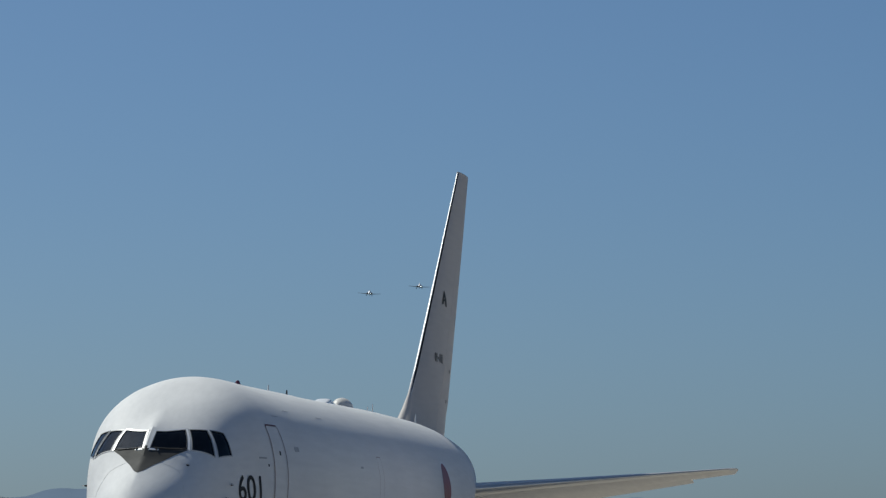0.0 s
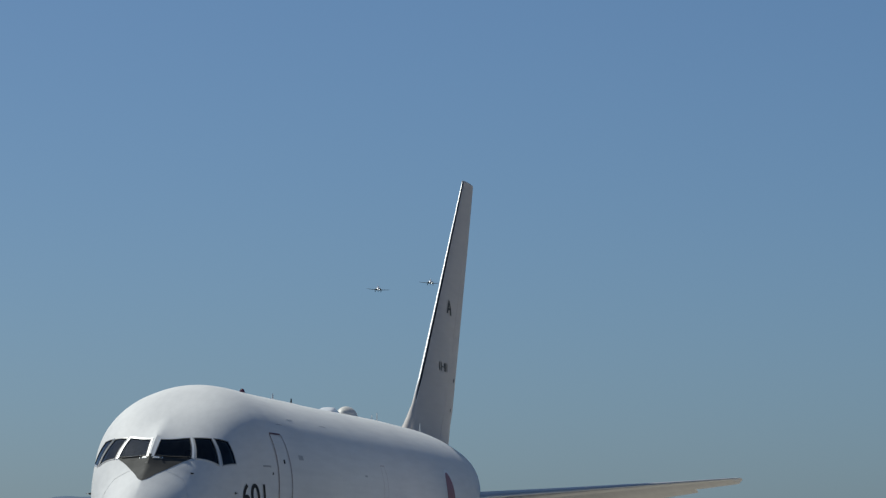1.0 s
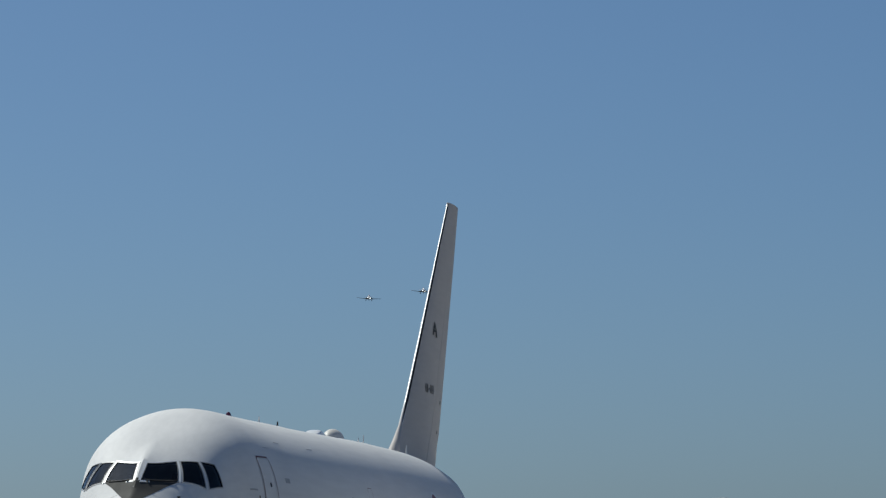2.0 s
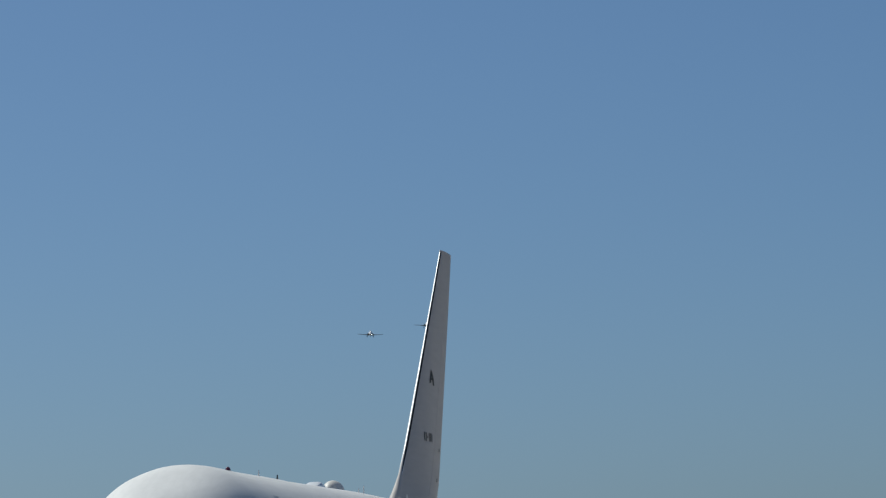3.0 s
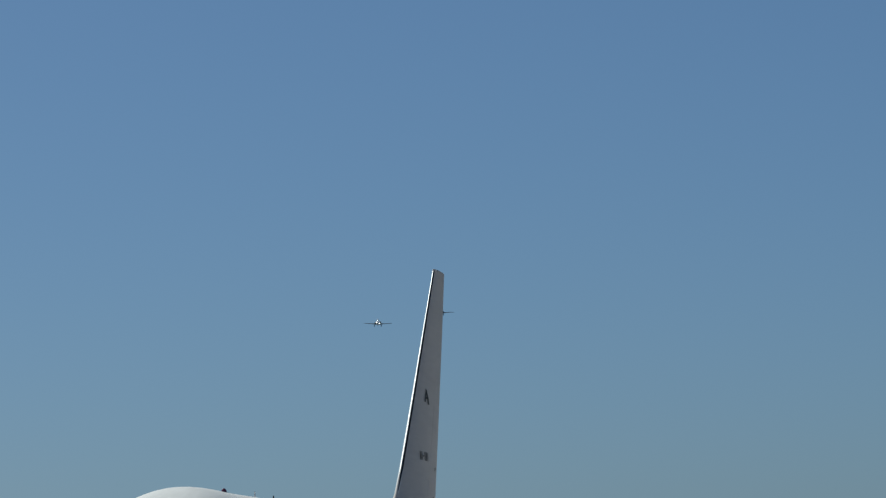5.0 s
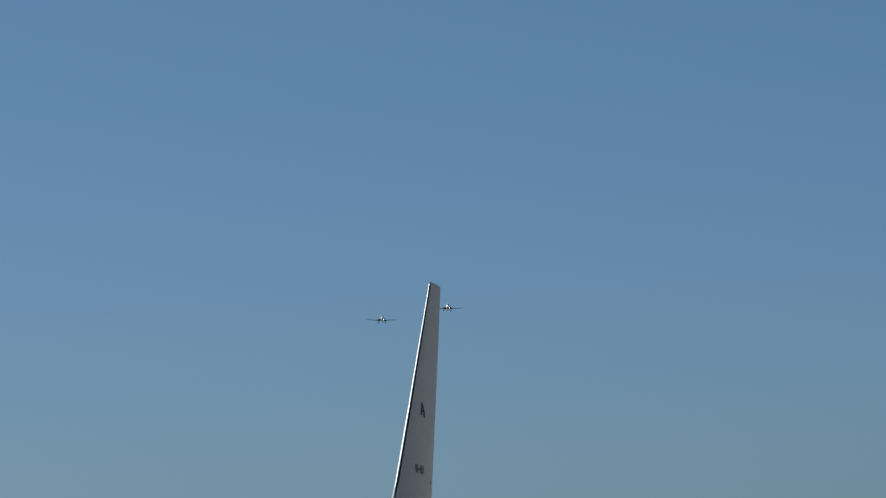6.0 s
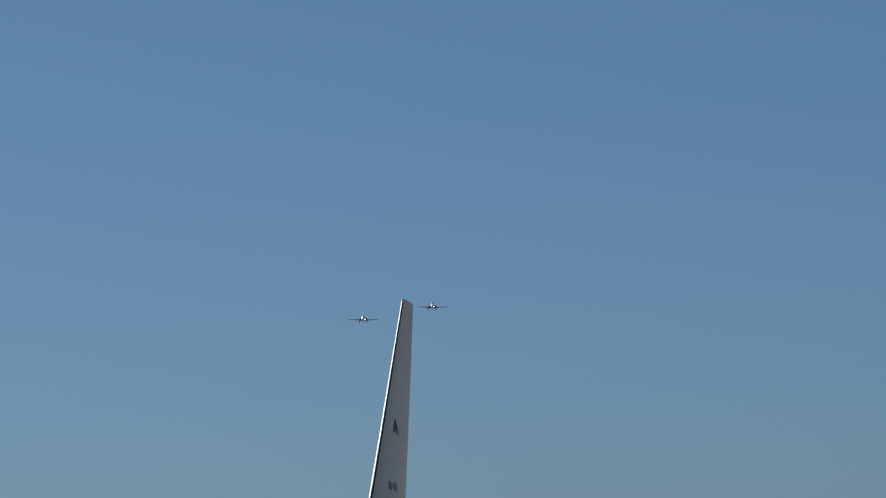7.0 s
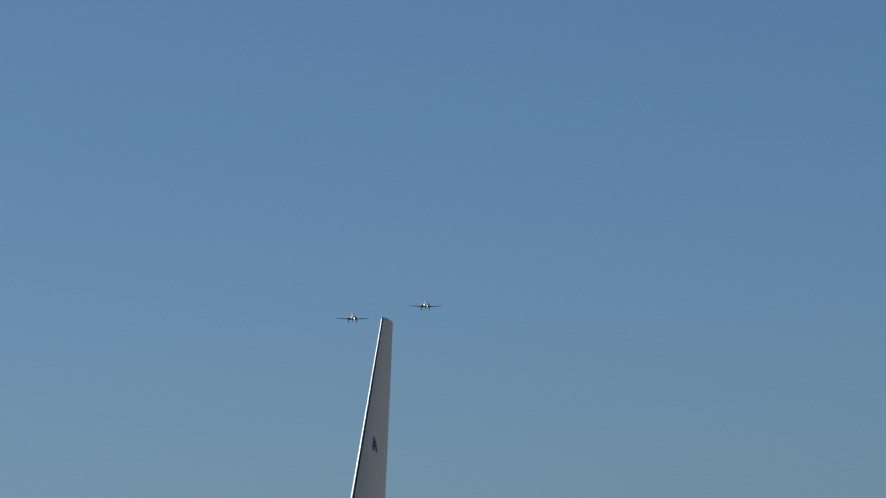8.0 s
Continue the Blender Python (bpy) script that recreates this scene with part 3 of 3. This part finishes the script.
        for dx in (-0.72, 0.72):
            for dy in (-0.55, 0.55):
                wheel(23.4 + dx, side * 4.65 + dy, 0.56, 0.56, 0.4, leg)
    leg = part("nose_leg", tube((6.6, 0, 0.47), (6.4, 0, 2.4), 0.12), STEEL, jet)
    part("nose_axle", tube((6.6, -0.4, 0.47), (6.6, 0.4, 0.47), 0.07), STEEL, leg)
    for dy in (-0.3, 0.3):
        wheel(6.6, dy, 0.47, 0.47, 0.3, leg)
    return jet


def wheel(x, y, z, r, w, parent):
    prof = [(-w / 2, r * 0.55), (-w / 2, r * 0.85), (-w * 0.36, r * 0.97), (0, r), (w * 0.36, r * 0.97), (w / 2, r * 0.85), (w / 2, r * 0.55)]
    t = part("tyre", lathe(prof, n=28), RUBBER, parent)
    t.matrix_local = pose(x, y, z, 0, 0, 90)
    h = part("rim", lathe([(-w * 0.42, r * 0.3), (-w * 0.45, r * 0.56), (w * 0.45, r * 0.56), (w * 0.42, r * 0.3)], n=24), STEEL, t)


# ---- the two trainers in the air ----

def trainer(label):
    """A low-winged turboprop trainer with its wheels down; x runs aft, origin at the wing."""
    plane = thing("trainer_aircraft", Matrix(), label, "aircraft", "trainers in formation")
    ring = []
    for x, top, low, w in ((-3.15, 0.22, -0.14, 0.2), (-2.9, 0.42, -0.4, 0.44), (-2.2, 0.60, -0.58, 0.70), (-1.2, 0.68, -0.66, 0.82), (0, 0.70, -0.66, 0.84),
                           (1.2, 0.6, -0.58, 0.66), (2.4, 0.5, -0.36, 0.46), (3.8, 0.46, -0.08, 0.25), (5.0, 0.42, 0.14, 0.1)):
        mid = (top + low) / 2
        ring.append([(x, w * math.copysign(abs(math.cos(a)) ** 0.8, math.cos(a)), mid + (top - low) / 2 * math.copysign(abs(math.sin(a)) ** 0.8, math.sin(a))) for a in (2 * math.pi * i / 28 for i in range(28))])
    part("fuselage", loft(bmesh.new(), ring), TRAINER_WHITE, plane)
    part("canopy", loft(bmesh.new(), [[(x, w * math.cos(a), 0.42 + h * math.sin(a)) for a in (math.pi * i / 14 for i in range(15))]
                                      for x, w, h in ((-1.2, 0.3, 0.14), (-0.7, 0.42, 0.6), (0.0, 0.48, 0.86), (0.9, 0.47, 0.88), (1.6, 0.36, 0.6), (2.2, 0.15, 0.12))]), CANOPY, plane, "glazed canopy with the sun's sheen painted pale")
    for side in (-1, 1):
        ws = [((-0.85, side * 0.35, -0.36), 2.2, 0.30, (0, 0, 1)), ((-0.78, side * 1.25, -0.38), 2.0, 0.20, (0, 0, 1)), ((-0.65, side * 2.0, -0.34), 1.7, 0.14, (0, 0, 1)), ((-0.45, side * 4.8, -0.18), 1.15, 0.12, (0, 0, 1)), ((-0.2, side * 5.02, -0.16), 0.7, 0.06, (0, 0, 1))]
        wing = part("wing", wing_piece(ws, 0, 0.74), TRAINER_WING_SHADE, plane)
        part("aileron", wing_piece(ws[2:4], 0.745, 1.0), TRAINER_RED, wing, "red aileron")
        part("flap", wing_piece(ws[1:3], 0.745, 1.0, droop=12), TRAINER_WING_SHADE, wing)
        part("tailplane", wing_piece([((3.9, side * 0.1, 0.42), 1.05, 0.1, (0, 0, 1)), ((4.15, side * 1.85, 0.45), 0.65, 0.09, (0, 0, 1))], 0, 1), TRAINER_WHITE, plane)
        leg = part("gear_leg", tube((-0.1, side * 1.2, -0.35), (-0.15, side * 1.2, -1.0), 0.07), STEEL, plane)
        part("gear_door", box(bmesh.new(), (-0.3, side * 1.33 - 0.02, -0.95), (0.1, side * 1.33 + 0.02, -0.45)), TRAINER_WHITE, leg)
        wheel(-0.15, side * 1.2, -1.08, 0.30, 0.24, leg)
    for side in (-1, 1):
        part("exhaust_stack", lathe([(-2.3, 0.08), (-2.1, 0.27), (-1.5, 0.29), (-1.3, 0.14)], (0, side * 0.88, -0.10), 14), BLACK, plane, "sooty exhaust stack")
        # glowing spot added on each side to whiten the cowling's front
        light = part("nose_glow_spot", lathe([(-2.84, 0.04), (-2.82, 0.17), (-2.6, 0.21), (-2.3, 0.15)], (0, side * 0.37, -0.08 + 0.1 * side), 14), NOSE_GLOW, plane, "glowing white spot added to the cowling")
    leg = part("nose_leg", tube((-2.2, 0, -0.4), (-2.3, 0, -1.0), 0.06), STEEL, plane)
    wheel(-2.3, 0, -1.05, 0.22, 0.16, leg)
    part("fin", wing_piece([((3.3, 0, 0.4), 1.7, 0.1, (0, 1, 0)), ((4.3, 0, 1.75), 0.9, 0.09, (0, 1, 0))], 0, 1), TRAINER_WHITE, plane)
    prop = part("propeller", lathe([(-0.45, 0.02), (-0.35, 0.1), (-0.15, 0.18), (0.0, 0.2)], n=20), TRAINER_WHITE, plane, "propeller with a white spinner")
    prop.matrix_local = pose(-3.17, 0, 0.05)
    for k in range(3):
        a = 2 * math.pi * k / 3
        c, s = math.cos(a), math.sin(a)
        bm = loft(bmesh.new(), [[(x, r * c - t * s, r * s + t * c) for x, t in ((-0.15 - 0.02, -w), (-0.15 + 0.03, -w), (-0.15 + 0.02, w), (-0.15 - 0.03, w))] for r, w in ((0.1, 0.04), (0.5, 0.09), (0.85, 0.08), (1.02, 0.03))])
        part("blade", bm, BLACK, prop)
    return plane, prop


# ---- ground and distance ----

def ground_material():
    """Pale concrete slabs with joints and stains."""
    m = material("apron_concrete", (0.33, 0.305, 0.27), rough=0.85, scale=0.05, vary=0.2, fine=2.0)
    n, l = m.node_tree.nodes, m.node_tree.links
    p = n["Principled BSDF"]
    base = p.inputs["Base Color"].links[0].from_socket
    co, br = n.new("ShaderNodeTexCoord"), n.new("ShaderNodeTexBrick")
    br.offset = 0.0
    for key, value in (("Scale", 1.0), ("Mortar Size", 0.012), ("Brick Width", 6.0), ("Row Height", 6.0)):
        br.inputs[key].default_value = value
    br.inputs["Color1"].default_value = br.inputs["Color2"].default_value = (1, 1, 1, 1)
    br.inputs["Mortar"].default_value = (0.45, 0.43, 0.4, 1)
    l.new(co.outputs["Object"], br.inputs["Vector"])
    mul = n.new("ShaderNodeMix")
    mul.data_type, mul.blend_type = "RGBA", "MULTIPLY"
    mul.inputs[0].default_value = 1.0
    l.new(base, mul.inputs[6])
    l.new(br.outputs[0], mul.inputs[7])
    l.new(mul.outputs[2], p.inputs["Base Color"])
    return m


def ground():
    """Dry airfield grass out to the horizon, with the concrete apron laid on it."""
    bm = bmesh.new()
    bmesh.ops.create_grid(bm, x_segments=40, y_segments=40, size=4900, matrix=Matrix.Translation((0, 0, -0.06)))
    grass = material("dry_airfield_grass", (0.10, 0.095, 0.075), rough=0.95, scale=0.03, vary=0.3, fine=1.5)
    tagged(part("ground", bm, grass, None), "flat airfield of short dry grass", "ground", kind="structure")
    bm = box(bmesh.new(), (-260, -90, -0.06), (260, 480, 0.0))
    tagged(part("pavement", bm, ground_material(), None), "pale concrete apron laid in slabs", "pavement", kind="structure")


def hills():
    """A long low wooded ridge, its distance haze put into the colour."""
    m = bpy.data.materials.new("hazed_woods")
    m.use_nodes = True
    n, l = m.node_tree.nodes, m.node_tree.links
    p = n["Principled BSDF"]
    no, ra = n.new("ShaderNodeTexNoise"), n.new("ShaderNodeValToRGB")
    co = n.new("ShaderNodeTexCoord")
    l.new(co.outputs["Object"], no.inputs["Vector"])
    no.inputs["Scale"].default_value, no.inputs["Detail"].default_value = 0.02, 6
    # haze blue painted into the woods' tones, plus a faint glow below
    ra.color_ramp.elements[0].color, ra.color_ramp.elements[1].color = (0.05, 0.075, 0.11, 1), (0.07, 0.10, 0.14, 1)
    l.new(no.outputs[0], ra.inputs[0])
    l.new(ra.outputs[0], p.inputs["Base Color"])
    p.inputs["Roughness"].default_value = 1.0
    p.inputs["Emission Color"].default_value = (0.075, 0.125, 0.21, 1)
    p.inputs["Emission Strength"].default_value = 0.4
    bm = bmesh.new()
    far, rows = 4300.0, []
    for i in range(-330, 331):
        az = radians(i * 0.1)
        deg = i * 0.1
        e = 1.15 + 0.10 * math.sin(deg * 0.9 + 1.0) * math.sin(deg * 0.31 + 0.4) + 0.03 * noise.noise((deg * 1.7, 3, 0)) + 0.012 * noise.noise((deg * 7, 1, 0))
        e += 0.26 / (1 + math.exp((deg + 3.6) * 2)) * (1 / (1 + math.exp(-(deg + 4.95) * 14)) * 0.35 + 0.65) + 0.10 * math.exp(-((deg - 2.4) / 0.35) ** 2)
        high = far * math.tan(radians(e)) + EYE.z
        ring = []
        for d, k in ((0, -0.02), (150, 0.35), (330, 0.75), (480, 1.0), (800, 0.8), (1000, -0.02)):
            ring.append(((far - 480 + d) * math.sin(az), (far - 480 + d) * math.cos(az), high * k))
        rows.append(ring)
    loft(bm, rows, closed=False, caps=False)
    tagged(part("backdrop", bm, m, None), "low wooded hills, distance haze painted in blue", "hills", kind="structure")


def hangar():
    """Part of a white building beyond the apron's edge."""
    b = thing("hangar", pose(-53.0, 420, 0, 0, 0, 4), "low white hangar with a shallow gable roof beyond the apron", "building")
    wall = bmesh.new()
    box(wall, (-15, -20, 0), (15, 20, 10.2))
    part("wall", wall, material("hangar_wall", (0.72, 0.73, 0.74), rough=0.6, scale=0.6), b)
    roof = loft(bmesh.new(), [[(-15.5, y, 10.2), (0, y, 11.6), (15.5, y, 10.2), (15.5, y, 10.5), (0, y, 11.9), (-15.5, y, 10.5)] for y in (-20.6, 20.6)])
    part("roof", roof, material("hangar_roof", (0.75, 0.76, 0.77), rough=0.5, scale=0.4), b)
    panel = material("hangar_door", (0.5, 0.54, 0.58), rough=0.5)
    for k in range(4):
        d = bmesh.new()
        box(d, (-13 + 6.6 * k, -20.12, 0), (-13 + 6.5 * k + 6.2, -20.0, 7.6))
        part("sliding_door", d, panel, b)


ground()
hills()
hangar()
tanker()
lead, lead_prop = trainer("white low-winged propeller trainer flying towards the viewer with wheels down")
wing_man, wing_prop = trainer("white low-winged propeller trainer flying level and slightly higher beside another")


def approach(x, t, rise):
    """A trainer's pose on its run in: side offset, seconds, height over the eye."""
    return pose(0.945 * x, 0.945 * (2200 - 90 * t), EYE.z + 0.945 * rise, 3, -3, 92.4)


def motions():
    walk(cam, [(t, aim(y, p, r)) for t, y, p, r in AIM], [(0, 0.10, 6450, -1), (3.5, 0.12, 6450, -2), (4.5, 0.06, 6450, -4), (6, 0.03, 6450, -5), (8, 0.03, 6450, -5)])
    ts = [0.5 * i for i in range(17)]
    # closing at 85 m/s, drifting to the right and sinking slightly
    walk(lead, [(t, approach(-34.86 + 3.183 * t + 0.152 * t ** 2 - 0.0100 * t ** 3, t, 144.71 + 0.040 * t - 0.126 * t ** 2 - 0.0016 * t ** 3)) for t in ts])
    walk(wing_man, [(t, approach(-11.22 + 3.157 * t + 0.166 * t ** 2 - 0.0119 * t ** 3, t, 147.97 - 0.264 * t - 0.039 * t ** 2 - 0.0085 * t ** 3)) for t in ts])
    for p in (lead_prop, wing_prop):
        walk(p, [(0.1 * i, pose(-3.17, 0, 0.05, 80 * i, 0, 0)) for i in range(81)])


motions()
